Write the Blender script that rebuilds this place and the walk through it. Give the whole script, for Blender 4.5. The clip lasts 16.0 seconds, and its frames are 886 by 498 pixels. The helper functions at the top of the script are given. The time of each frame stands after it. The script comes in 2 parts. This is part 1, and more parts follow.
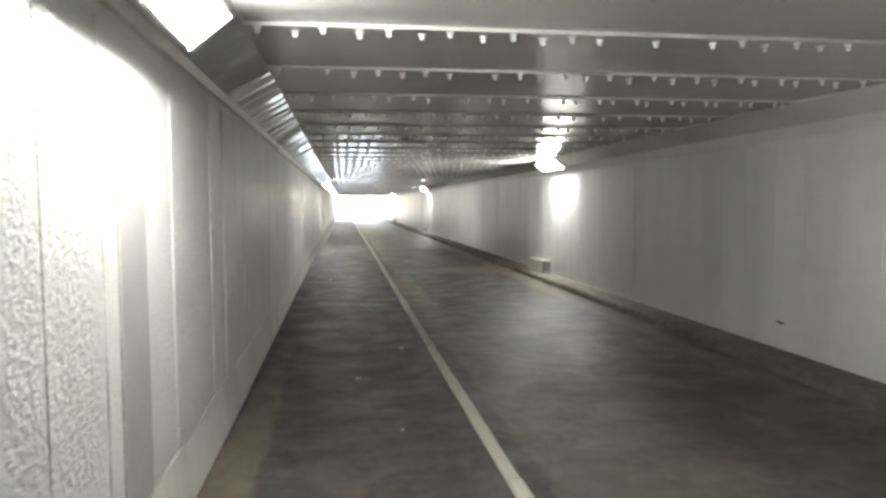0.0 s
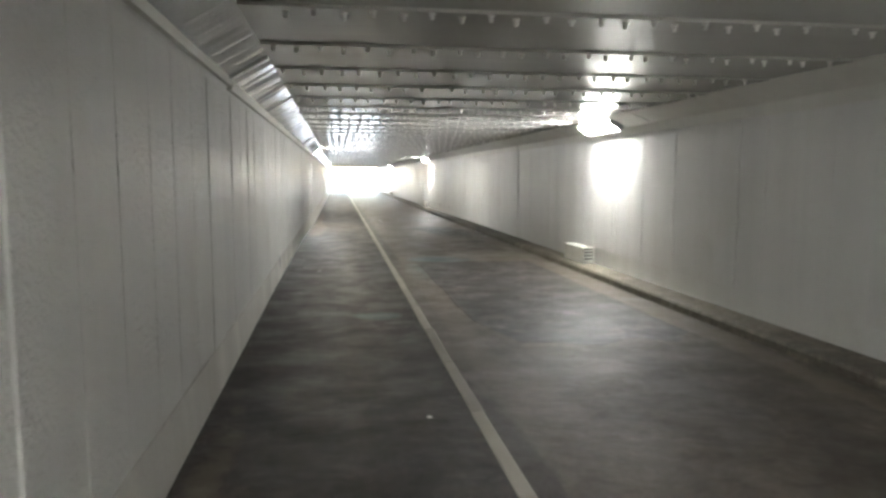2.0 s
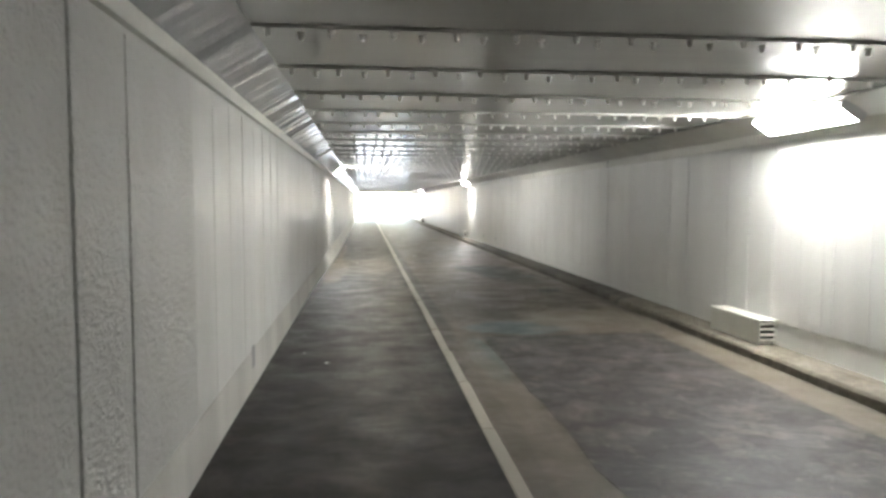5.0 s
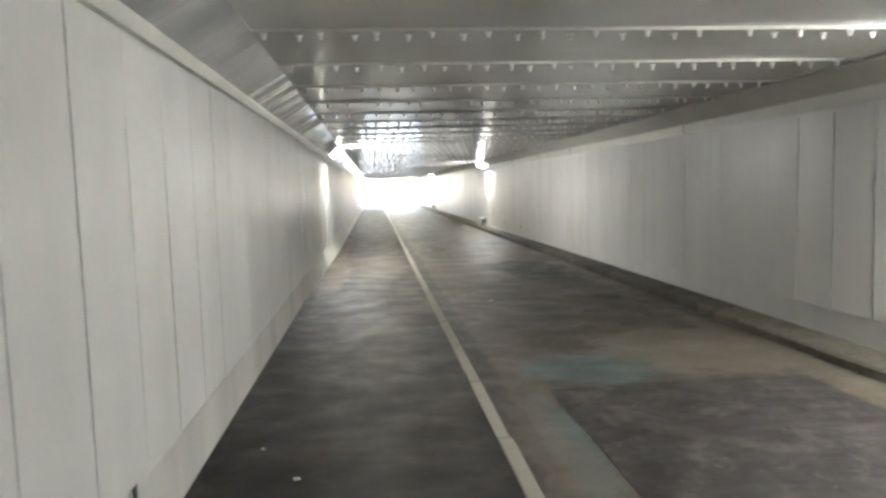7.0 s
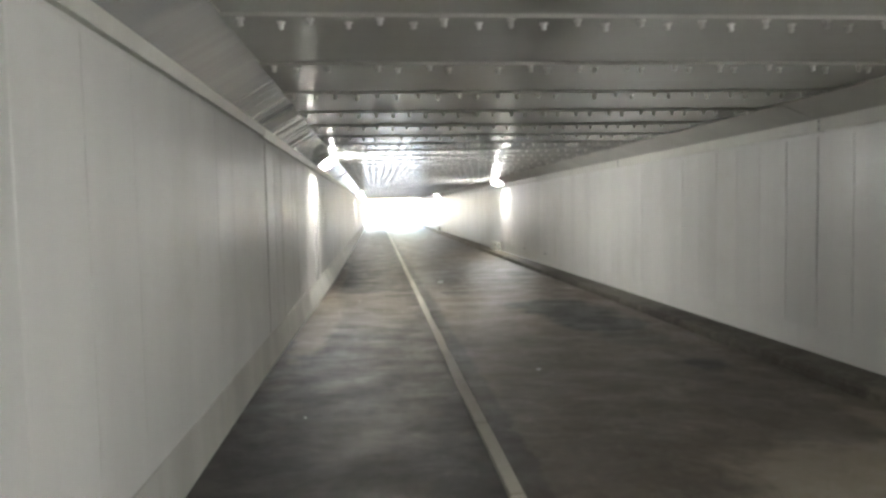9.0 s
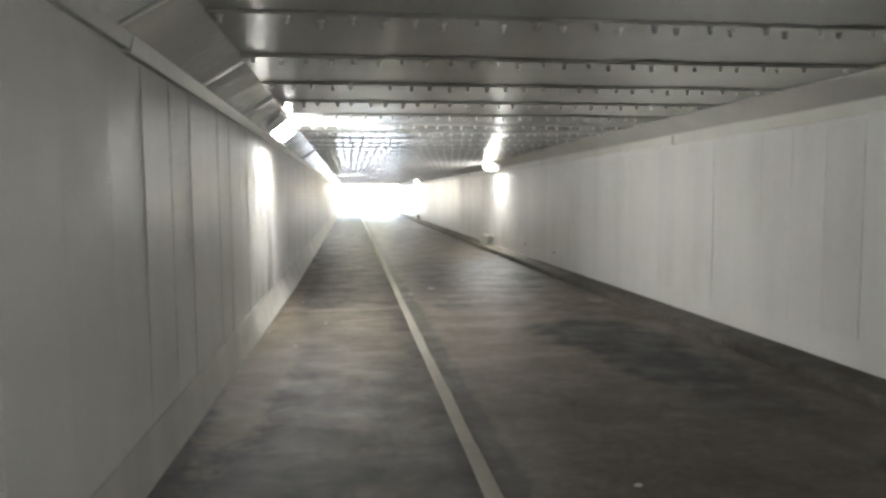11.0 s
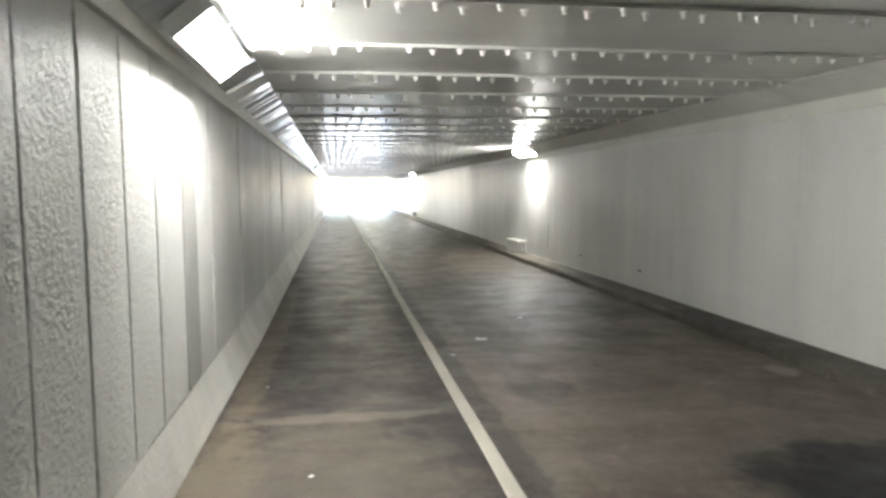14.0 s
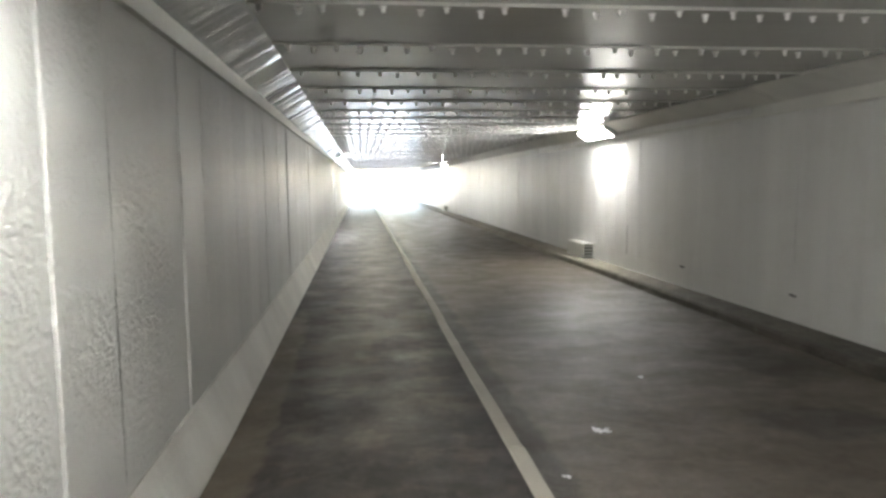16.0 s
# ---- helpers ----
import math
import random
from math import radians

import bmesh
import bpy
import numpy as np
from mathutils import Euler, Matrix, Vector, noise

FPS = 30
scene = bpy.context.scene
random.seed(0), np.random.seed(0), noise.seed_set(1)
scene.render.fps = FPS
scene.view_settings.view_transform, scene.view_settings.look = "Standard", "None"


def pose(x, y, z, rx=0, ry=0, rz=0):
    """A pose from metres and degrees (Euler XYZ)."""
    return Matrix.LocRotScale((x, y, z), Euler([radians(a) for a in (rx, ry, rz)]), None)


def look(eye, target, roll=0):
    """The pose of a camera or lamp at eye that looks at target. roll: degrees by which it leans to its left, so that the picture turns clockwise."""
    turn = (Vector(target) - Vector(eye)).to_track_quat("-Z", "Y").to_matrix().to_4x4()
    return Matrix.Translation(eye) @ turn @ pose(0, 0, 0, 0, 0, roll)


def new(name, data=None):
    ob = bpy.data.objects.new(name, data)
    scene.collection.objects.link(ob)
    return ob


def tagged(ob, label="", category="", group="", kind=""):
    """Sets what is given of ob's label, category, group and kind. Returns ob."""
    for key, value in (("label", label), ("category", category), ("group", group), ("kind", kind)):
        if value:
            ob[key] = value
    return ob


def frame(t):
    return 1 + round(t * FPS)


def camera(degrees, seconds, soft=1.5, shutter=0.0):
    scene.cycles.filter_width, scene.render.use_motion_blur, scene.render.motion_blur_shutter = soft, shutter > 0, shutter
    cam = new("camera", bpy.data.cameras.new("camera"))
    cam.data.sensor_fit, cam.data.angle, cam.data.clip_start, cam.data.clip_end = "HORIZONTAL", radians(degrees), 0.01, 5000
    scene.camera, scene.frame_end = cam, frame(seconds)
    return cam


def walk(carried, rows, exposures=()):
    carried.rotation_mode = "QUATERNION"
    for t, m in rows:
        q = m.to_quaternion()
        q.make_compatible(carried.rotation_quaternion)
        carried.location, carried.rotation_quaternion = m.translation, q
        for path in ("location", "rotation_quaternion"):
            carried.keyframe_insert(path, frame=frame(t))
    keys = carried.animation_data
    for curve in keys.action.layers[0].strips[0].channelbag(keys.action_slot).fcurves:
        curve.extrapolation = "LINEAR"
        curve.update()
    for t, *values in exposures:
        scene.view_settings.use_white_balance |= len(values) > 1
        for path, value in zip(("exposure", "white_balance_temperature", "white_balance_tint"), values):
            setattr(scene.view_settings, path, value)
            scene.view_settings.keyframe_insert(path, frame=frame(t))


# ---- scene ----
cam = camera(65.1, 16.0, soft=3.0, shutter=0.3)
METRES, EYE, TILT, LEAN, TURN = 24.0, 1.5, 0.15, 0.45, -8.2
ROWS = [
    (0.0, 0.0, 0.0, 0.0, 0.01, -3.87, -0.17),
    (0.5, -0.0054, 0.0316, -0.0005, -0.94, -3.01, 0.28),
    (1.0, -0.0075, 0.0611, -0.0003, -3.57, -4.28, -0.43),
    (1.5, -0.0127, 0.0922, -0.0006, -0.46, -4.93, -1.52),
    (2.0, -0.0163, 0.1233, -0.0009, -0.4, -6.11, -0.57),
    (2.5, -0.0215, 0.1561, -0.0007, 0.11, -4.21, -1.22),
    (3.0, -0.0243, 0.1861, -0.0007, 0.06, -3.77, 0.85),
    (3.5, -0.028, 0.218, -0.001, 2.18, -4.32, -2.61),
    (6.0, -0.0475, 0.3717, -0.0015, 1.67, -3.88, 0.55),
    (6.5, -0.0497, 0.4013, -0.0014, 1.49, -4.14, -1.31),
    (7.0, -0.0547, 0.4324, -0.0021, 2.5, -5.26, 1.13),
    (7.5, -0.0561, 0.4625, -0.0017, 1.22, -5.42, -0.25),
    (8.0, -0.0618, 0.4931, -0.0022, 2.64, -2.76, -2.75),
    (8.5, -0.0637, 0.5224, -0.0024, 1.49, -3.27, -0.21),
    (9.0, -0.0703, 0.5529, -0.0031, 2.72, -3.54, 0.73),
    (11.5, -0.0929, 0.7094, -0.003, 0.42, -4.7, -0.19),
    (12.0, -0.0979, 0.7406, -0.0024, 1.68, -3.0, -0.48),
    (12.5, -0.1044, 0.7711, -0.0027, 3.36, -2.24, 1.92),
    (13.0, -0.1094, 0.8025, -0.0035, 3.48, -3.63, -1.6),
    (13.5, -0.1167, 0.8338, -0.0046, 1.03, -4.85, -0.9),
    (14.0, -0.122, 0.8659, -0.0044, -0.57, -5.04, 0.01),
    (14.5, -0.1285, 0.8975, -0.0051, 0.82, -4.31, 0.55),
    (15.0, -0.1309, 0.9281, -0.0054, 0.52, -4.93, -0.16),
    (15.5, -0.1361, 0.9586, -0.0057, 1.22, -5.73, 0.59),
    (16.0, -0.1388, 0.9891, -0.0053, 1.5, -5.68, 0.23),
]
EXPOSURES = [(0.0, 4.55), (1.0, 4.82), (3.5, 4.78), (7.0, 4.85), (9.0, 4.68), (12.5, 4.6), (14.0, 4.62), (15.0, 4.5), (16.0, 4.62)]
walk(cam, [(t, pose(0, 0, EYE, TILT, LEAN, TURN) @ pose(METRES * x, METRES * y, METRES * z, 90 + pitch, roll, yaw)) for t, x, y, z, yaw, pitch, roll in ROWS], exposures=EXPOSURES)

# ---------------------------------------------------------------- light
world = bpy.data.worlds.new("sky")
scene.world = world
world.use_nodes = True
wn = world.node_tree
sky = wn.nodes.new("ShaderNodeTexSky")
sky.sky_type, sky.sun_disc = "NISHITA", False
sky.sun_elevation, sky.sun_rotation = radians(48), radians(20)
wn.links.new(sky.outputs[0], wn.nodes["Background"].inputs[0])
wn.nodes["Background"].inputs[1].default_value = 0.11
sun_data = bpy.data.lights.new("sun", "SUN")
sun_data.energy, sun_data.angle, sun_data.color = 2.0, radians(0.5), (1, 0.97, 0.93)
sun = new("sun", sun_data)
sun.matrix_world = look((0, 0, 0), (-0.25, -0.65, -0.75))
LAMP_GLOW = 5.7


# ---------------------------------------------------------------- plan
BACK, EXIT = -30.0, 76.0
WEST, EAST = -0.82, 4.45          # faces of the two side walls
CEIL = 2.40
ROAD, LEDGE = -0.11, -0.01
KERB_A, KERB_B = 0.855, 0.945       # pale kerb between footway and road
LEDGE_X = 4.05
PANEL = 1.097                     # pitch of the ceiling sheets
JOINT0 = 3.57
LAMPS_W = [-19.7, 2.52, 25.02, 47.3, 69.5]
LAMPS_E = [-8.4, 13.72, 35.85, 58.0]


# ---------------------------------------------------------------- materials
def material(name):
    m = bpy.data.materials.new(name)
    m.use_nodes = True
    return m, m.node_tree, m.node_tree.nodes["Principled BSDF"]


def link(nt, a, b):
    nt.links.new(a, b)


def coords(nt, scale=(1, 1, 1), source="Object"):
    tc = nt.nodes.new("ShaderNodeTexCoord")
    mp = nt.nodes.new("ShaderNodeMapping")
    mp.inputs["Scale"].default_value = scale
    if source == "World":
        geo = nt.nodes.new("ShaderNodeNewGeometry")
        link(nt, geo.outputs["Position"], mp.inputs[0])
    else:
        link(nt, tc.outputs[source], mp.inputs[0])
    return mp.outputs[0]


def noise_tex(nt, vec, scale, detail=4.0, rough=0.55):
    n = nt.nodes.new("ShaderNodeTexNoise")
    n.inputs["Scale"].default_value, n.inputs["Detail"].default_value = scale, detail
    n.inputs["Roughness"].default_value = rough
    link(nt, vec, n.inputs["Vector"])
    return n.outputs["Fac"]


def ramp(nt, fac, stops):
    r = nt.nodes.new("ShaderNodeValToRGB")
    el = r.color_ramp.elements
    while len(el) < len(stops):
        el.new(0.5)
    for e, (p, c) in zip(el, stops):
        e.position = p
        e.color = (*c, 1) if isinstance(c, tuple) else (c, c, c, 1)
    link(nt, fac, r.inputs[0])
    return r.outputs[0]


def mix(nt, fac, a, b, mode="MIX"):
    n = nt.nodes.new("ShaderNodeMix")
    n.data_type, n.blend_type = "RGBA", mode
    for key, v in ((0, fac), (6, a), (7, b)):
        if isinstance(v, (int, float)):
            n.inputs[key].default_value = v if key == 0 else (v, v, v, 1)
        elif isinstance(v, tuple):
            n.inputs[key].default_value = (*v, 1)
        else:
            link(nt, v, n.inputs[key])
    return n.outputs[2]


def calc(nt, op, a, b=0.0):
    n = nt.nodes.new("ShaderNodeMath")
    n.operation = op
    for i, v in enumerate((a, b)):
        if isinstance(v, (int, float)):
            n.inputs[i].default_value = v
        else:
            link(nt, v, n.inputs[i])
    return n.outputs[0]


def bump(nt, bs, height, strength, distance):
    b = nt.nodes.new("ShaderNodeBump")
    b.inputs["Strength"].default_value, b.inputs["Distance"].default_value = strength, distance
    link(nt, height, b.inputs["Height"])
    link(nt, b.outputs[0], bs.inputs["Normal"])


def painted(name, base, grit, dist, rough, streak=0.12, vary=0.05, sheen=0.5):
    """Old wall paint: rough relief, vertical streaks, faint stains."""
    m, nt, bs = material(name)
    w = coords(nt, source="World")
    streaks = noise_tex(nt, coords(nt, (1.6, 1.6, 0.16), "World"), 1.0, 5)
    stains = noise_tex(nt, w, 0.9, 6, 0.65)
    dark = tuple(c * (1 - 2.2 * streak) for c in base)
    c = mix(nt, ramp(nt, streaks, [(0.38, 0.0), (0.72, 1.0)]), base, dark)
    c = mix(nt, ramp(nt, stains, [(0.52, 0.0), (0.75, 0.35)]), c, (base[0] * 0.72, base[1] * 0.7, base[2] * 0.62))
    info = nt.nodes.new("ShaderNodeObjectInfo")
    tone = calc(nt, "ADD", calc(nt, "MULTIPLY", info.outputs["Random"], vary * 2), 1 - vary)
    c = mix(nt, 1.0, c, tone, "MULTIPLY")
    link(nt, c, bs.inputs["Base Color"])
    r = ramp(nt, noise_tex(nt, w, 3.0), [(0.3, rough - 0.08), (0.7, rough + 0.1)])
    link(nt, r, bs.inputs["Roughness"])
    bs.inputs["Specular IOR Level"].default_value = sheen
    fine = noise_tex(nt, w, grit, 5, 0.6)
    wide = noise_tex(nt, w, 4.0, 3)
    bump(nt, bs, calc(nt, "ADD", fine, calc(nt, "MULTIPLY", wide, 0.8)), 0.8, dist)
    return m


WALL = painted("wall_paint_rough", (0.75, 0.748, 0.72), 38, 0.03, 0.385, streak=0.04)
WALL_FLAT = painted("wall_paint_plain", (0.76, 0.758, 0.73), 16, 0.003, 0.385, streak=0.05, vary=0.03)
COVER = painted("cover_paint", (0.44, 0.44, 0.42), 8, 0.002, 0.4, streak=0.05)
BAND = painted("beam_paint", (0.72, 0.715, 0.66), 14, 0.006, 0.42, streak=0.05)
PLINTH = painted("plinth_concrete", (0.66, 0.65, 0.605), 30, 0.012, 0.6)


def metal_paint(name, base, rough, wave, dist, metal=0.0):
    """Gloss paint on thin sheet, slightly wavy, with rusty specks."""
    m, nt, bs = material(name)
    w = coords(nt, source="World")
    spots = ramp(nt, noise_tex(nt, w, 9.0, 6, 0.7), [(0.66, 0.0), (0.78, 0.4)])
    cloud = ramp(nt, noise_tex(nt, w, 0.8, 5), [(0.3, 0.9), (0.7, 1.0)])
    c = mix(nt, 1.0, base, cloud, "MULTIPLY")
    c = mix(nt, spots, c, (base[0] * 0.6, base[1] * 0.55, base[2] * 0.45))
    link(nt, c, bs.inputs["Base Color"])
    link(nt, ramp(nt, noise_tex(nt, w, 5.0), [(0.3, rough * 0.75), (0.7, rough * 1.4)]), bs.inputs["Roughness"])
    bs.inputs["Metallic"].default_value = metal
    big = noise_tex(nt, coords(nt, wave, "World"), 1.0, 2.5)
    fine = noise_tex(nt, w, 30.0, 3)
    bump(nt, bs, calc(nt, "ADD", big, calc(nt, "MULTIPLY", fine, 0.015)), 0.7, dist)
    return m


SHEET = metal_paint("ceiling_gloss_paint", (0.58, 0.578, 0.545), 0.105, (0.3, 2.2, 1), 0.006)
FASCIA = metal_paint("fascia_gloss_paint", (0.80, 0.815, 0.83), 0.12, (0.22, 2.0, 0.22), 0.085, 0.5)
BOLT = metal_paint("bolt_paint", (0.82, 0.82, 0.79), 0.35, (3, 3, 3), 0.002)
FASCIA_MATT = painted("fascia_matt_paint", (0.74, 0.735, 0.69), 14, 0.005, 0.45, streak=0.06)
LAMP_BODY = metal_paint("lamp_body", (0.62, 0.63, 0.62), 0.28, (2, 2, 2), 0.002)

m, nt, bs = material("lamp_diffuser")
bs.inputs["Base Color"].default_value = (0.9, 0.9, 0.9, 1)
bs.inputs["Emission Color"].default_value = (1.0, 0.99, 0.96, 1)
bs.inputs["Emission Strength"].default_value = LAMP_GLOW
DIFFUSER = m

# near black, for shade in openings and under panels, also rails and screws
m, nt, bs = material("dark_inside")
link(nt, ramp(nt, noise_tex(nt, coords(nt, source="World"), 20), [(0.3, 0.015), (0.7, 0.05)]), bs.inputs["Base Color"])
bs.inputs["Roughness"].default_value = 0.7
DARK = m


def blob(nt, sep, cx, cy, rx, ry, wobble):
    """1 inside an uneven oval on the ground, fading out at its rim."""
    dx = calc(nt, "DIVIDE", calc(nt, "SUBTRACT", sep.outputs[0], cx), rx)
    dy = calc(nt, "DIVIDE", calc(nt, "SUBTRACT", sep.outputs[1], cy), ry)
    d = calc(nt, "SQRT", calc(nt, "ADD", calc(nt, "MULTIPLY", dx, dx), calc(nt, "MULTIPLY", dy, dy)))
    d = calc(nt, "ADD", d, calc(nt, "MULTIPLY", calc(nt, "SUBTRACT", wobble, 0.5), 1.3))
    return ramp(nt, d, [(0.72, 1.0), (0.98, 0.0)])


def paving(name, base, dark, pale, rough, ovals=(), paint=(), fleck=(0.10, 0.075, 0.06), fleck_amount=0.35, ripple=0.5, gloss=0.3, relief=0.014):
    """Worn tarmac: grain, worn patches, puddle-like gloss, and stains and darker strips of their own shape."""
    m, nt, bs = material(name)
    w = coords(nt, source="World")
    geo = nt.nodes.new("ShaderNodeNewGeometry")
    sep = nt.nodes.new("ShaderNodeSeparateXYZ")
    link(nt, geo.outputs["Position"], sep.inputs[0])
    big = noise_tex(nt, coords(nt, (1.0, 0.55, 1), "World"), 0.8, 6, 0.62)
    mid = noise_tex(nt, w, 3.2, 6, 0.65)
    grain = noise_tex(nt, w, 130, 3, 0.7)
    c = mix(nt, ramp(nt, big, [(0.3, 0.0), (0.7, 1.0)]), dark, base)
    c = mix(nt, ramp(nt, mid, [(0.5, 0.0), (0.85, 0.6)]), c, pale)
    blotch = noise_tex(nt, w, 12, 7, 0.72)
    c = mix(nt, ramp(nt, blotch, [(0.42, 0.4), (0.58, 0.0)]), c, (dark[0] * 0.6, dark[1] * 0.6, dark[2] * 0.6))
    c = mix(nt, ramp(nt, blotch, [(0.58, 0.0), (0.74, 0.5)]), c, pale)
    scuff = noise_tex(nt, coords(nt, (2.6, 2.2, 1), "World"), 1.0, 8, 0.72)
    c = mix(nt, ramp(nt, scuff, [(0.52, 0.0), (0.60, fleck_amount)]), c, fleck)
    chips = noise_tex(nt, coords(nt, (9, 13, 1), "World"), 1.0, 5, 0.75)
    c = mix(nt, ramp(nt, chips, [(0.60, 0.0), (0.68, fleck_amount)]), c, tuple(1.5 * v for v in fleck))
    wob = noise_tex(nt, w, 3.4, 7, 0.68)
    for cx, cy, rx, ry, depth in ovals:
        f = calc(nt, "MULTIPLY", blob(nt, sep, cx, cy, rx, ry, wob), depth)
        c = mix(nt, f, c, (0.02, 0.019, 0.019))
    for cx, cy, rx, ry, col, depth in paint:
        f = calc(nt, "MULTIPLY", blob(nt, sep, cx, cy, rx, ry, wob), depth)
        c = mix(nt, f, c, col)
    specks = ramp(nt, noise_tex(nt, w, 24, 2, 0.5), [(0.70, 0.0), (0.76, 0.35)])
    c = mix(nt, specks, c, pale)
    c = mix(nt, 1.0, c, ramp(nt, grain, [(0.3, 0.7), (0.7, 1.25)]), "MULTIPLY")
    link(nt, c, bs.inputs["Base Color"])
    wet = noise_tex(nt, coords(nt, (1.2, 1.4, 1), "World"), 1.6, 7, 0.68)
    link(nt, ramp(nt, wet, [(0.36, rough - 0.06), (0.64, rough + 0.16)]), bs.inputs["Roughness"])
    bs.inputs["Specular IOR Level"].default_value = gloss
    wavy = noise_tex(nt, coords(nt, (0.9, 2.2, 1), "World"), 1.0, 3, 0.5)
    h = calc(nt, "ADD", calc(nt, "MULTIPLY", grain, 0.25), calc(nt, "ADD", mid, calc(nt, "MULTIPLY", wet, 0.4)))
    h = calc(nt, "ADD", h, calc(nt, "MULTIPLY", wavy, 3.0 * ripple))
    bump(nt, bs, h, 0.9, relief)
    return m


FOOTWAY = paving("footway_tarmac", (0.060, 0.053, 0.047), (0.030, 0.028, 0.028), (0.11, 0.096, 0.08), 0.44, ripple=0.25, gloss=0.2, fleck=(0.125, 0.095, 0.075), fleck_amount=0.4,
                 ovals=((0.05, 12.6, 1.2, 9.6, 0.68), (0.15, 25.0, 0.8, 0.22, 0.55)),
                 paint=((-0.55, 23.0, 0.3, 3.0, (0.19, 0.16, 0.11), 0.7), (0.0, 23.6, 0.9, 2.2, (0.13, 0.115, 0.09), 0.6), (0.1, 25.45, 0.8, 0.10, (0.24, 0.21, 0.175), 0.45), (0.45, 10.35, 0.28, 0.22, (0.07, 0.12, 0.12), 0.5), (-0.62, 4.0, 0.16, 3.5, (0.17, 0.145, 0.105), 0.5), (-0.6, 28.5, 0.16, 4.0, (0.17, 0.145, 0.105), 0.5)))
ROADWAY = paving("road_tarmac", (0.155, 0.13, 0.102), (0.095, 0.081, 0.065), (0.21, 0.185, 0.15), 0.40, fleck=(0.19, 0.162, 0.13), fleck_amount=0.2, gloss=0.26, relief=0.02,
                 ovals=((2.95, 24.3, 0.78, 0.55, 1.0), (3.1, 23.5, 0.75, 0.95, 1.0), (3.2, 22.4, 0.65, 1.0, 1.0), (3.25, 21.3, 0.5, 0.6, 0.5), (3.42, 19.85, 0.24, 0.28, 0.8),
                        # the 40 m long oval darkens the road along the kerb foot
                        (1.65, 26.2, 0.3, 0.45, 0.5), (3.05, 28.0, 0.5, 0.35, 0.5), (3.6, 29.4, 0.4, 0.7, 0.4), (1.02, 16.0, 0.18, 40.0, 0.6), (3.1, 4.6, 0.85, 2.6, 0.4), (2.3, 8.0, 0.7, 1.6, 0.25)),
                 paint=((2.1, 16.25, 0.8, 0.55, (0.12, 0.2, 0.21), 0.55), (1.33, 14.6, 0.17, 1.3, (0.13, 0.2, 0.2), 0.42),
                        (3.2, 16.7, 1.2, 1.0, (0.24, 0.21, 0.165), 0.75), (1.2, 11.5, 0.3, 5.0, (0.17, 0.15, 0.12), 0.55),
                        (3.8, 12.5, 0.22, 7.0, (0.22, 0.195, 0.15), 0.7), (3.85, 26.35, 0.12, 0.22, (0.3, 0.28, 0.24), 0.7), (1.9, 25.4, 1.4, 0.12, (0.16, 0.14, 0.11), 0.4)))
PATCH = paving("patch_tarmac", (0.066, 0.06, 0.056), (0.034, 0.032, 0.033), (0.16, 0.14, 0.125), 0.40, fleck=(0.17, 0.145, 0.13), fleck_amount=0.6)
KERB = painted("kerb_stone", (0.40, 0.375, 0.32), 45, 0.006, 0.6, streak=0.03, vary=0.12)
LEDGE_MAT = paving("ledge_concrete", (0.30, 0.275, 0.22), (0.15, 0.135, 0.105), (0.38, 0.35, 0.29), 0.6,
                   ovals=((4.2, 25.5, 0.7, 4.5, 0.5), (4.2, 20.8, 0.6, 3.0, 0.5), (4.1, 30.0, 0.6, 3.5, 0.45), (4.2, 4.0, 0.7, 5.5, 0.4)))
EARTH = paving("outside_ground", (0.30, 0.295, 0.28), (0.24, 0.235, 0.22), (0.36, 0.355, 0.33), 0.8)
PAPER, nt, bs = material("litter_paper")
link(nt, ramp(nt, noise_tex(nt, coords(nt), 30), [(0.3, 0.55), (0.7, 0.85)]), bs.inputs["Base Color"])
bs.inputs["Roughness"].default_value = 0.8


# ---------------------------------------------------------------- mesh tools
def box(bm, x0, x1, y0, y1, z0, z1):
    v = [bm.verts.new((x, y, z)) for x in (x0, x1) for y in (y0, y1) for z in (z0, z1)]
    for f in ((0, 1, 3, 2), (4, 6, 7, 5), (0, 4, 5, 1), (2, 3, 7, 6), (0, 2, 6, 4), (1, 5, 7, 3)):
        bm.faces.new([v[i] for i in f])
    return v


def prism(bm, profile, y0, y1):
    """A closed profile in x and z, drawn out along y."""
    a = [bm.verts.new((x, y0, z)) for x, z in profile]
    b = [bm.verts.new((x, y1, z)) for x, z in profile]
    n = len(profile)
    for i in range(n):
        bm.faces.new((a[i], a[(i + 1) % n], b[(i + 1) % n], b[i]))
    bm.faces.new(a[::-1])
    bm.faces.new(b)


def bevelled(bm, width, segments=1):
    bmesh.ops.bevel(bm, geom=bm.edges[:], offset=width, segments=segments, affect="EDGES", profile=0.6)


def finish(name, bm, mat, smooth=False):
    bmesh.ops.recalc_face_normals(bm, faces=bm.faces[:])
    me = bpy.data.meshes.new(name)
    bm.to_mesh(me)
    bm.free()
    me.materials.append(mat)
    if smooth:
        me.shade_smooth()
    return me


def part(name, bm, mat, parent, label="", m=None, smooth=False):
    ob = new(name, finish(name, bm, mat, smooth))
    ob.parent = parent
    if m is not None:
        ob.matrix_basis = m
    return tagged(ob, label)


def shared(name, me, parent, m):
    ob = new(name, me)
    ob.parent = parent
    ob.matrix_basis = m
    return ob


def structure(name, bm, mat, label, category):
    return tagged(new(name, finish(name, bm, mat)), label, category, kind="structure")


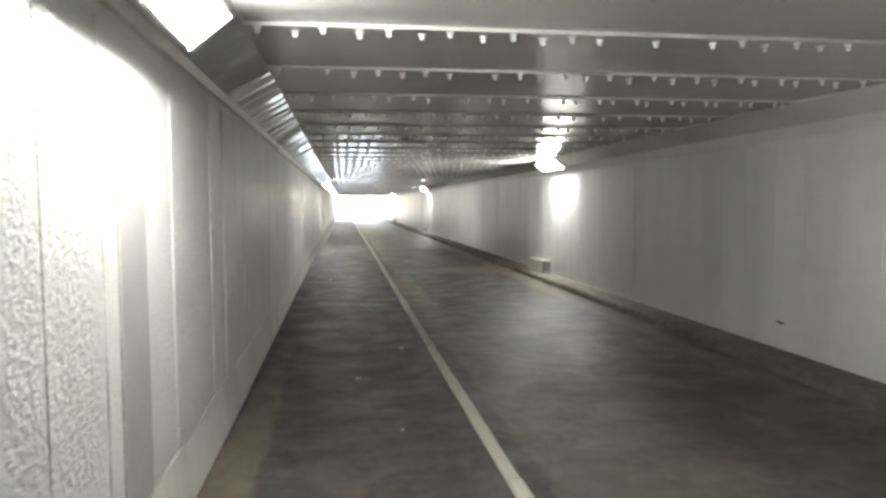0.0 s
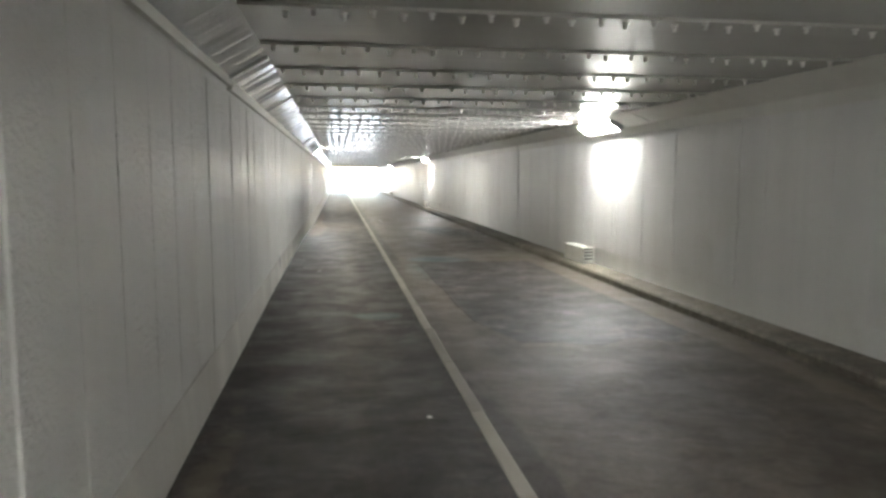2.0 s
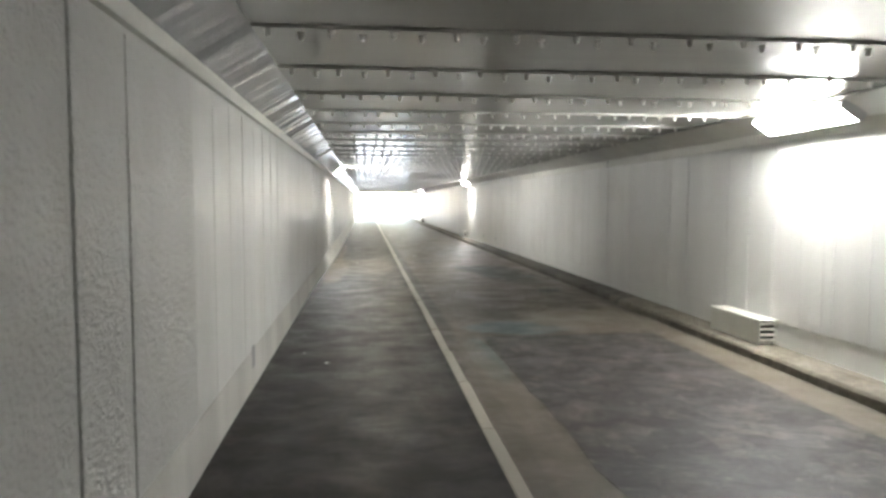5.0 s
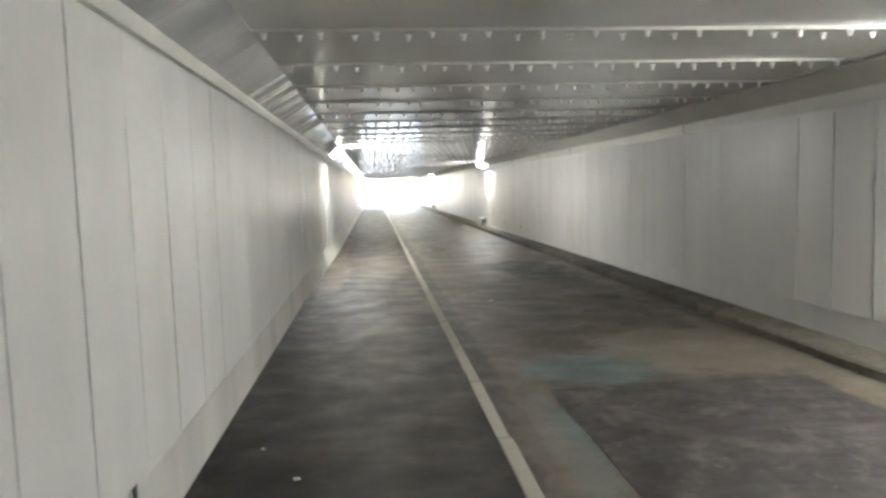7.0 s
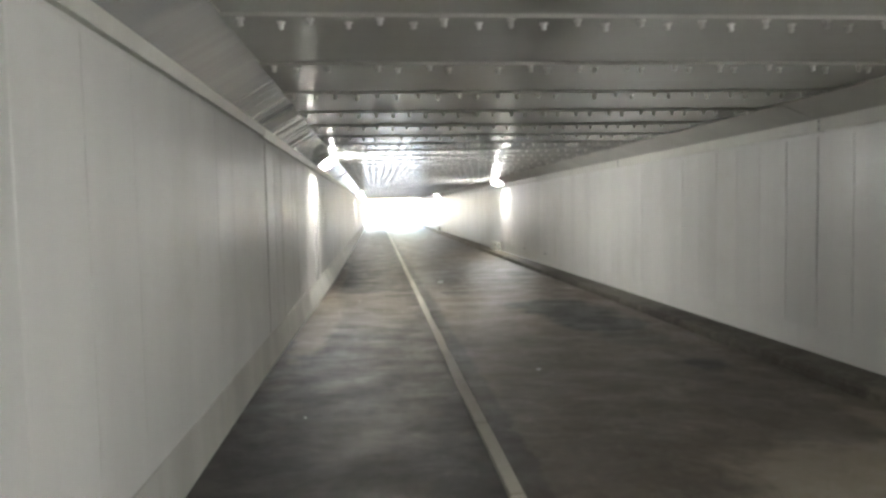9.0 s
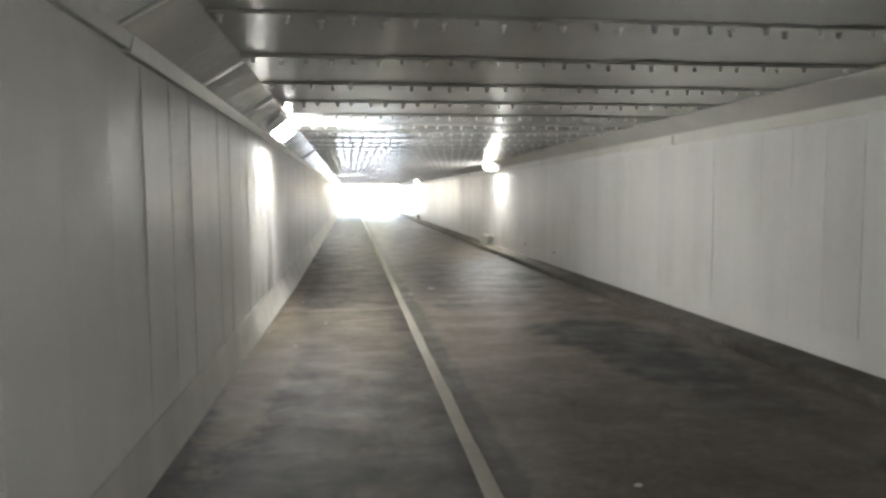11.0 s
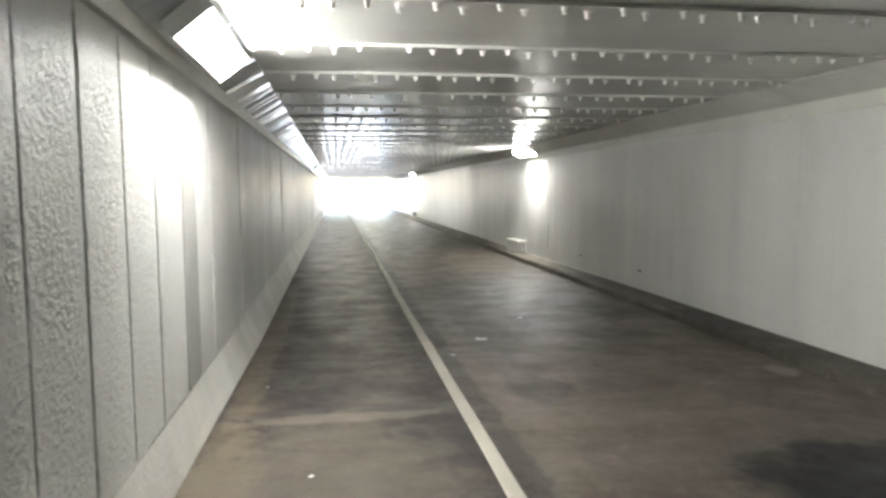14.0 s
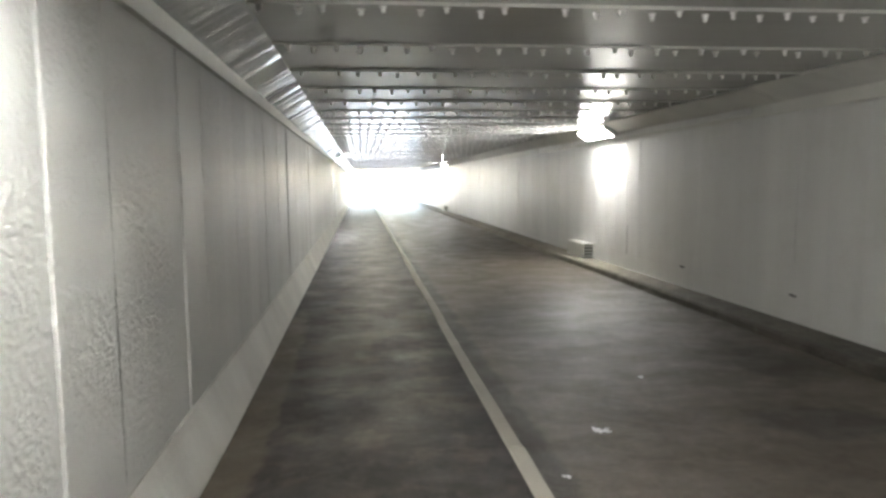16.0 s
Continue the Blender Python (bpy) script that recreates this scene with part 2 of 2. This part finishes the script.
# ---------------------------------------------------------------- large structure
bm = bmesh.new()
s = 2000
bm.faces.new([bm.verts.new(p) for p in ((-s, -s, -0.32), (s, -s, -0.32), (s, s, -0.32), (-s, s, -0.32))])
structure("ground", bm, EARTH, "pale dusty ground outside the underpass", "ground")

bm = bmesh.new()
prism(bm, [(WEST - 0.3, -0.3), (KERB_A, -0.3), (KERB_A, -0.004), (WEST - 0.3, -0.004)], BACK, EXIT + 25)
structure("footway", bm, FOOTWAY, "dark worn tarmac footway with damp patches", "footway")
bm = bmesh.new()
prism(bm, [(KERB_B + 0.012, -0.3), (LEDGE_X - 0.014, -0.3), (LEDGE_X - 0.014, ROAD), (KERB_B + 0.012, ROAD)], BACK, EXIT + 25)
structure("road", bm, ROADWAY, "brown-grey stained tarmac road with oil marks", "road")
bm = bmesh.new()
rnd = random.Random(5)
outline = []
for y in np.arange(9.4, 15.5, 0.35):
    outline.append((1.49 + 0.25 * max(0, (10.5 - y)) + rnd.uniform(-0.02, 0.02), float(y)))
outline += [(1.49, 15.66)] + [(x + 1.49, 15.66 + rnd.uniform(-0.012, 0.012)) for x in (0.5, 1.0, 1.5)] + [(3.6, 15.66)]
outline += [(3.6 + rnd.uniform(-0.015, 0.015), float(y)) for y in np.arange(15.0, 9.5, -0.6)]
outline += [(3.3, 9.2), (2.9, 9.45), (2.5, 9.15), (2.1, 9.35)]
low = [bm.verts.new((x, y, ROAD - 0.02)) for x, y in outline]
high = [bm.verts.new((x, y, ROAD + (0.004 if y > 10.2 else 0.0015))) for x, y in outline]
bmesh.ops.triangulate(bm, faces=[bm.faces.new(high)])
for i in range(len(low)):
    k = (i + 1) % len(low)
    bm.faces.new((low[i], low[k], high[k], high[i]))
structure("road_patch", bm, PATCH, "black tarmac repair patch laid on the road", "road patch")

bm = bmesh.new()
prism(bm, [(LEDGE_X, -0.3), (EAST + 0.3, -0.3), (EAST + 0.3, LEDGE), (LEDGE_X + 0.025, LEDGE - 0.006), (LEDGE_X, LEDGE - 0.03)], BACK, EXIT + 25)
structure("ledge", bm, LEDGE_MAT, "dusty raised concrete ledge along the wall", "ledge")

bm = bmesh.new()
prism(bm, [(WEST - 0.4, -0.3), (WEST, -0.3), (WEST, CEIL + 0.3), (WEST - 0.4, CEIL + 0.3)], BACK, EXIT)
wall_west = structure("wall_west", bm, WALL_FLAT, "off-white painted wall of upright ribbed panels", "wall")
bm = bmesh.new()
prism(bm, [(EAST, -0.3), (EAST + 0.4, -0.3), (EAST + 0.4, CEIL + 0.3), (EAST, CEIL + 0.3)], BACK, EXIT)
wall_east = structure("wall_east", bm, WALL_FLAT, "off-white painted wall of upright ribbed panels", "wall")
# unseen wall, added to shut the tunnel off behind the camera
bm = bmesh.new()
box(bm, WEST - 0.4, EAST + 0.4, BACK - 0.3, BACK, -0.3, CEIL + 0.3)
structure("wall_south", bm, WALL_FLAT, "unseen plain off-white wall added to close the rear end", "wall")

# ceiling: gloss-painted sheets with a lapped strip at every joint, one mesh
bm = bmesh.new()
k0 = math.ceil((BACK - JOINT0) / PANEL)
k1 = math.floor((EXIT - JOINT0) / PANEL)
joints = [JOINT0 + k * PANEL for k in range(k0, k1 + 1)]
rnd = random.Random(4)
edges = [BACK] + joints + [EXIT]
for a, b in zip(edges, edges[1:]):
    dz = rnd.uniform(-0.002, 0.002)
    v = box(bm, -0.475, 4.03, a + 0.003, b - 0.003, CEIL, CEIL + 0.3)
    for q in v:
        if q.co.z < CEIL + 0.1:
            q.co.z += dz - 0.014 if q.co.y < (a + b) / 2 else dz + 0.003
ceiling = structure("ceiling", bm, SHEET, "grey gloss-painted sheet ceiling with lapped cross joints", "ceiling")

# unseen slab, added so no sky light leaks through the ceiling gaps
bm = bmesh.new()
box(bm, WEST - 0.4, EAST + 0.4, BACK - 0.3, EXIT, CEIL + 0.301, CEIL + 0.8)
structure("roof_slab", bm, BAND, "unseen concrete slab added over the ceiling to block sky light", "roof")

# hanging bolt ends in two staggered rows at each joint
bm = bmesh.new()
for y in joints:
    if y < -3 or y > 60:
        continue
    for row, (dy, shift) in enumerate(((0.04, 0.0), (0.11, 0.1625))):
        x = -0.40 + shift + rnd.uniform(-0.02, 0.02)
        while x < 3.98:
            if rnd.random() > 0.04:
                r, h = 0.0135, rnd.uniform(0.028, 0.042)
                px, py = x + rnd.uniform(-0.008, 0.008), y + dy + rnd.uniform(-0.006, 0.006)
                z1 = CEIL - 0.010
                rings = []
                for zz, rr in ((z1, r * 1.7), (z1 - 0.009, r * 1.7), (z1 - 0.010, r), (z1 - h, r), (z1 - h - 0.005, r * 0.5)):
                    rings.append([bm.verts.new((px + rr * math.cos(i * math.pi / 3), py + rr * math.sin(i * math.pi / 3), zz)) for i in range(6)])
                for p, q in zip(rings, rings[1:]):
                    for i in range(6):
                        bm.faces.new((p[i], p[(i + 1) % 6], q[(i + 1) % 6], q[i]))
                bm.faces.new(rings[-1])
            x += 0.325
bolts = tagged(new("ceiling_bolts", finish("ceiling_bolts", bm, BOLT)), "white-painted bolt ends hanging from the ceiling joints", "bolts", kind="stuff")


# beams and sloped metal fascias at both top corners
def cornice(name, wall_x, side, low, mid, kink):
    """side is +1 where the tunnel lies towards +x."""
    bm = bmesh.new()
    prism(bm, [(wall_x, low), (wall_x + side * 0.036, low), (wall_x + side * kink, mid), (wall_x + side * kink, CEIL + 0.2), (wall_x, CEIL + 0.2)], BACK, BACK + 5.45)
    a = BACK + 5.45
    while a < EXIT:
        b = min(a + 11.1, EXIT)
        foot = low + (0.045 if side > 0 and a < 8 else 0.015 if side > 0 and a < 19 else 0.0)
        prism(bm, [(wall_x, foot), (wall_x + side * 0.036, foot), (wall_x + side * kink, mid), (wall_x + side * kink, CEIL + 0.2), (wall_x, CEIL + 0.2)], a + 0.012, b)
        a = b
    return structure(name, bm, BAND, "off-white painted beam along the top of the wall", "beam")


cornice("beam_west", WEST, 1, 2.15, 2.235, 0.055)
cornice("beam_east", EAST, -1, 2.125, 2.25, 0.055)


def fascia(name, x0, z0, x1, z1, length, first, mat, label):
    """Sloped metal cover sheets, each a little out of line with the next."""
    root = tagged(new(name), label, "metal cover", kind="structure")
    r = random.Random(len(name))
    y = first
    while y < EXIT - 0.5:
        e = min(y + length, EXIT)
        bm = bmesh.new()
        nx, nz = -(z1 - z0), (x1 - x0)
        ln = math.hypot(nx, nz)
        nx, nz = nx / ln * 0.02, nz / ln * 0.02
        if nz < 0:
            nx, nz = -nx, -nz
        off = r.uniform(-0.006, 0.006)
        prism(bm, [(x0, z0 + off), (x1, z1 + off), (x1 + nx, z1 + nz + off), (x0 + nx, z0 + nz + off)], y + 0.004, e - 0.004)
        part("cover_sheet", bm, mat, root)
        if mat is not FASCIA:
            y = e
            continue
        bm = bmesh.new()
        prism(bm, [(x0, z0 - 0.012), (x1, z1 - 0.012), (x1, z1 + 0.01), (x0, z0 + 0.01)], e - 0.02, e + 0.02)
        part("joint_strip", bm, LAMP_BODY, root)
        y = e
    return root


fascia("fascia_west", WEST + 0.055, 2.235, -0.48, CEIL, 11.1, 8.55 - 33.3, FASCIA, "wavy glossy grey sheet-metal cover below the ceiling")
fascia("fascia_east", EAST - 0.05, 2.243, 4.045, CEIL - 0.014, 3.7, 8.55 - 33.3, FASCIA_MATT, "matt off-white sloping cover below the ceiling")

# concrete plinth at the foot of the footway wall
bm = bmesh.new()
stations = [(BACK, 0.05), (5.5, 0.05), (6.5, 0.04), (9.0, 0.03), (12.0, 0.014), (20.0, 0.014), (21.0, 0.03), (22.5, 0.05), (24.6, 0.085), (28.0, 0.13), (EXIT, 0.11)]
rows = [[bm.verts.new((WEST + dx, y, z)) for dx, z in ((0, -0.1), (w, -0.1), (w, 0.012), (0.016 if w > 0.03 else 0.009, 0.296), (0, 0.30))] for y, w in stations]
for a, b in zip(rows, rows[1:]):
    for i in range(5):
        bm.faces.new((a[i], a[(i + 1) % 5], b[(i + 1) % 5], b[i]))
bm.faces.new(rows[0][::-1])
bm.faces.new(rows[-1])
structure("baseboard", bm, PLINTH, "grey concrete skirting at the foot of the wall", "skirting")

# wing walls and roof edge outside the far mouth
for nm, xa, xb in (("wing_wall_west", WEST - 0.4, WEST), ("wing_wall_east", EAST, EAST + 0.4)):
    bm = bmesh.new()
    v = box(bm, xa, xb, EXIT, EXIT + 14, -0.3, 2.4)
    for q in v:
        if q.co.y > EXIT + 1 and q.co.z > 0:
            q.co.z = 0.5
    structure(nm, bm, WALL_FLAT, "sloping pale concrete wing wall outside the mouth", "wall")


# ---------------------------------------------------------------- things
def luminaire(y, wall):
    """A long box light on the sloped cover: body, frame, diffuser, two end caps."""
    if wall == "west":
        x0, z0, x1, z1 = WEST + 0.055, 2.235, -0.48, CEIL
    else:
        x0, z0, x1, z1 = EAST - 0.055, 2.25, 4.04, CEIL
    mx, mz = (x0 + x1) / 2, (z0 + z1) / 2
    slope = math.degrees(math.atan2(z1 - z0, x1 - x0))
    if wall == "east":
        slope = -math.degrees(math.atan2(z1 - z0, x0 - x1))
    L, W = 0.68, 0.122
    root = new("tunnel_lamp")
    lean = 9 if wall == "west" else -9
    root.matrix_basis = pose(mx, y, mz, 0, -slope - lean, 0) @ pose(0, 0, -0.012)
    tagged(root, "lit white box light with metal frame fixed under the ceiling edge", "tunnel lamp", "tunnel lamps")
    bm = bmesh.new()
    box(bm, -W, W, -L, L, -0.035, 0.0)
    bevelled(bm, 0.006)
    part("body", bm, LAMP_BODY, root, "grey painted metal housing")
    bm = bmesh.new()
    box(bm, -W + 0.02, W - 0.02, -L + 0.03, L - 0.03, -0.085, -0.036)
    for q in bm.verts:
        if q.co.z < -0.05:
            q.co.x *= 0.86
            q.co.y *= 0.985
    bevelled(bm, 0.008, 2)
    part("diffuser", bm, DIFFUSER, root, "glowing white diffuser")
    for sgn in (-1, 1):
        bm = bmesh.new()
        box(bm, -W, W, sgn * (L - 0.014) - 0.014, sgn * (L - 0.014) + 0.014, -0.09, -0.03)
        bevelled(bm, 0.003)
        part("end_cap", bm, LAMP_BODY, root)
        bm = bmesh.new()
        low = -0.084 if (sgn < 0) == (wall == "west") else -0.045
        box(bm, sgn * (W - 0.008) - 0.008, sgn * (W - 0.008) + 0.008, -L + 0.03, L - 0.03, low, -0.03)
        part("side_rail", bm, LAMP_BODY, root)
    return root


for y in LAMPS_W:
    luminaire(y, "west")
for y in LAMPS_E:
    luminaire(y, "east")


def vent_box(y):
    """A painted sheet-metal duct box on the ledge, open grille at its end."""
    root = new("vent_box")
    root.matrix_basis = pose(4.21, y, LEDGE + 0.012)
    tagged(root, "off-white metal vent box with louvred end on the ledge", "vent box", "vent boxes on the ledge")
    w, l, h, t = 0.205, 1.03, 0.262, 0.012
    for nm, args in (("top_plate", (-0.012, w, -0.012, l, h - t, h)), ("front_plate", (0, t, 0.0, l - 0.002, 0, h - t - 0.001)),
                     ("back_plate", (w - t, w, 0.0, l - 0.002, 0, h - t - 0.001)), ("end_plate", (t + 0.001, w - t - 0.001, l - 0.016, l - 0.004, 0, h - t - 0.001)),
                     ("base_plate", (t + 0.001, w - t - 0.001, 0.03, l - 0.02, 0.0, 0.01))):
        bm = bmesh.new()
        box(bm, *args)
        bevelled(bm, 0.003)
        part(nm, bm, BAND, root)
    # near-black plate paints in the shade behind the louvres
    bm = bmesh.new()
    box(bm, t + 0.002, w - t - 0.002, 0.05, 0.06, 0.012, h - t - 0.004)
    part("inner_shade", bm, DARK, root, "near-black plate standing in for shade behind the louvres")
    for i in range(4):
        bm = bmesh.new()
        z = 0.03 + i * 0.058
        v = box(bm, t + 0.001, w - t - 0.001, 0.004, 0.04, z, z + 0.008)
        for q in v:
            if q.co.y > 0.02:
                q.co.z += 0.018
        part("louvre", bm, BAND, root)
    for x in (0.03, 0.16):
        bm = bmesh.new()
        box(bm, x, x + 0.025, 0.05, l - 0.05, -0.012, 0.0)
        part("foot_rail", bm, DARK, root)
    return root


for y in (14.37, 36.55, 58.7):
    vent_box(y)


def cover_strip(y, wall):
    paint, tone = (COVER, "smooth grey") if wall == "west" else (WALL_FLAT, "smooth off-white")
    bm = bmesh.new()
    x = WEST + 0.010 if wall == "west" else EAST - 0.022
    box(bm, x, x + 0.018, y - 0.17, y + 0.17, 0.31, 1.98)
    bevelled(bm, 0.004)
    me = finish("conduit_cover", bm, paint)
    tagged(new("conduit_cover", me), tone + " flat cover strip on the wall below a lamp", "cover strip", "cover strips", kind="structure")


for y in (2.79, 25.31, 47.6):
    cover_strip(y, "west")
for y in (13.87, 36.1):
    cover_strip(y, "east")

# small slot in the footway wall
root = tagged(new("wall_slot"), "small dark drain slot with metal rim low on the wall", "drain slot")
root.matrix_basis = pose(WEST + 0.008, 13.22, 0.17)
# flat near-black plate gives the slot opening its shade
bm = bmesh.new()
box(bm, 0.0, 0.006, -0.035, 0.035, 0, 0.16)
part("slot", bm, DARK, root)
for ya in (-0.045, 0.033):
    bm = bmesh.new()
    box(bm, 0.0, 0.012, ya, ya + 0.012, -0.005, 0.165)
    part("rim", bm, LAMP_BODY, root)


def panel_foot_shade(y, z):
    """A small bent dark piece that stands in for shade at a panel's foot."""
    bm = bmesh.new()
    box(bm, -0.022, 0.0, -0.05, 0.05, -0.004, 0.004)
    box(bm, -0.024, -0.0225, -0.05, 0.05, -0.012, 0.010)
    ob = new("panel_foot_shade", finish("panel_foot_shade", bm, DARK))
    ob.matrix_basis = pose(EAST - 0.008, y, z, 6, 0, 0)
    tagged(ob, "small dark piece standing in for shade at a wall panel's foot", "metal clip", "metal clips")


# dark pieces set where shade shows along the panel bottoms
for y in (30.5, 32.96, 6.5):
    panel_foot_shade(y, 0.27)


def litter(x, y, z, size, seed):
    """A crumpled scrap of paper."""
    r = random.Random(seed)
    bm = bmesh.new()
    bmesh.ops.create_grid(bm, x_segments=5, y_segments=4, size=size)
    for v in bm.verts:
        v.co.x += r.uniform(-0.2, 0.2) * size
        v.co.y = v.co.y * 0.7 + r.uniform(-0.2, 0.2) * size
        v.co.z = r.uniform(0.0, 0.5) * size
    lo = min(v.co.z for v in bm.verts)
    for v in bm.verts:
        v.co.z -= lo
    bmesh.ops.solidify(bm, geom=bm.faces[:], thickness=0.001)
    ob = new("paper_scrap", finish("paper_scrap", bm, PAPER))
    ob.matrix_basis = pose(x, y, z, 0, 0, r.uniform(0, 180))
    tagged(ob, "crumpled scrap of white paper lying on the tarmac", "litter", "paper scraps")


def beam_strap(y):
    """A folded metal strap over the lower edge of the beam."""
    root = tagged(new("beam_strap"), "small grey metal strap folded over the painted beam", "metal strap", "metal straps")
    root.matrix_basis = pose(EAST - 0.062, y, 2.13)
    bm = bmesh.new()
    box(bm, 0.0, 0.006, -0.02, 0.02, 0.0, 0.11)
    bevelled(bm, 0.002)
    part("strap_plate", bm, COVER, root)
    bm = bmesh.new()
    box(bm, 0.0, 0.05, -0.02, 0.02, -0.012, -0.005)
    part("strap_foot", bm, COVER, root)
    for z in (0.02, 0.085):
        bm = bmesh.new()
        bmesh.ops.create_cone(bm, cap_ends=True, segments=6, radius1=0.008, radius2=0.006, depth=0.008)
        part("screw", bm, DARK, root, "", pose(-0.003, 0, z, 0, 90, 0))


for y in (25.07, 19.6):
    beam_strap(y)

# cable trunking beside one lamp
root = tagged(new("cable_trunking"), "white plastic cable trunking along the beam beside a lamp", "trunking")
root.matrix_basis = pose(EAST - 0.10, 31.3, 2.165)
for i in range(7):
    bm = bmesh.new()
    box(bm, 0, 0.055, i * 1.3 + 0.003, i * 1.3 + 1.297, 0, 0.07)
    bevelled(bm, 0.005)
    part("trunking_length", bm, BOLT, root)

for i, (x, y, z, size) in enumerate(((0.58, 7.13, 0, 0.016), (-0.27, 14.0, 0, 0.016), (-0.47, 26.24, 0, 0.014), (0.37, 4.52, 0, 0.012), (-0.09, 24.52, 0, 0.014),
                                     (-0.77 + 0.08, 24.09, 0, 0.012), (-0.34, 23.31, 0, 0.01), (-0.51, 14.46, 0, 0.01), (-0.32, 18.32, 0, 0.01), (0.11, 5.93, 0, 0.014),
                                     (2.27, 29.17, ROAD, 0.018), (1.14, 27.43, ROAD, 0.022), (1.75, 19.92, ROAD, 0.022))):
    litter(x, y, z, size, 30 + i)
litter(1.55, 28.05, ROAD + 0.001, 0.05, 1)

# kerb stones between footway and road
bm = bmesh.new()
box(bm, KERB_A + 0.002, KERB_B - 0.002, BACK, EXIT + 25, -0.3, -0.03)
kerb = structure("kerb", bm, KERB, "line of pale concrete kerb stones edging the footway", "kerb")
stones = []
for i in range(5):
    r = random.Random(i)
    bm = bmesh.new()
    box(bm, KERB_A, KERB_B, 0.004, 1.196, -0.2, 0.006)
    for v in bm.verts:
        if v.co.z > 0:
            v.co += Vector((r.uniform(-0.006, 0.006), 0, r.uniform(-0.004, 0.004)))
    bevelled(bm, 0.009)
    stones.append(finish("kerb_stone", bm, KERB))
rnd = random.Random(8)
y = BACK
while y < EXIT:
    shared("kerb_stone", rnd.choice(stones), kerb, pose(rnd.uniform(-0.004, 0.004), y, rnd.uniform(-0.004, 0.003)))
    y += 1.2

# upright panels of both walls
PANEL_MESHES = {}


def panel_mesh(width, gap, depth, side, z0, z1, mat):
    key = (round(width, 2), gap, depth, side, z0, mat.name)
    if key not in PANEL_MESHES:
        bm = bmesh.new()
        box(bm, min(0, side * depth), max(0, side * depth), gap / 2, round(width, 2) - gap / 2, z0, z1)
        bevelled(bm, 0.003)
        PANEL_MESHES[key] = finish("wall_panel", bm, mat)
    return PANEL_MESHES[key]


def panels(wall, x, side, runs, z0, z1, seed):
    """runs: first edge, last edge, number of panels, chance of an open joint, paint."""
    r = random.Random(seed)
    for a, b, n, chance, mat in runs:
        w = (b - a) / n
        for k in range(n):
            gap = r.choice((0.014, 0.018, 0.022) if chance > 0.8 else (0.010, 0.013, 0.016)) if r.random() < chance else 0.003
            depth = r.choice((0.010, 0.013, 0.016)) if chance > 0.3 else r.choice((0.008, 0.009))
            shared("wall_panel", panel_mesh(w, gap, depth, side, z0, z1, mat), wall, pose(x, a + k * w, 0, 0, 0, r.uniform(-0.6, 0.6)))


panels(wall_west, WEST, 1, ((-29.6, 2.0, 62, 0.5, WALL), (2.0, 4.43, 5, 0.6, WALL), (4.43, 7.28, 6, 1.0, WALL), (7.28, 11.38, 8, 1.0, WALL), (11.38, 12.4, 2, 0.7, WALL_FLAT),
                            (12.4, 20.62, 16, 0.15, WALL_FLAT), (20.62, 24.57, 8, 0.8, WALL), (24.57, 29.1, 9, 0.55, WALL), (29.1, EXIT - 0.2, 92, 0.4, WALL)), 0.306, 2.135, 11)
panels(wall_east, EAST, -1, ((-29.6, 10.15, 80, 0.2, WALL_FLAT), (10.15, 16.0, 12, 0.8, WALL_FLAT), (16.0, 17.66, 3, 0.5, WALL_FLAT), (17.66, 21.19, 7, 0.8, WALL_FLAT), (21.19, 24.57, 7, 0.6, WALL_FLAT),
                             (24.57, 33.0, 17, 0.15, WALL_FLAT), (33.0, EXIT - 0.2, 86, 0.4, WALL_FLAT)), 0.24, 2.085, 12)
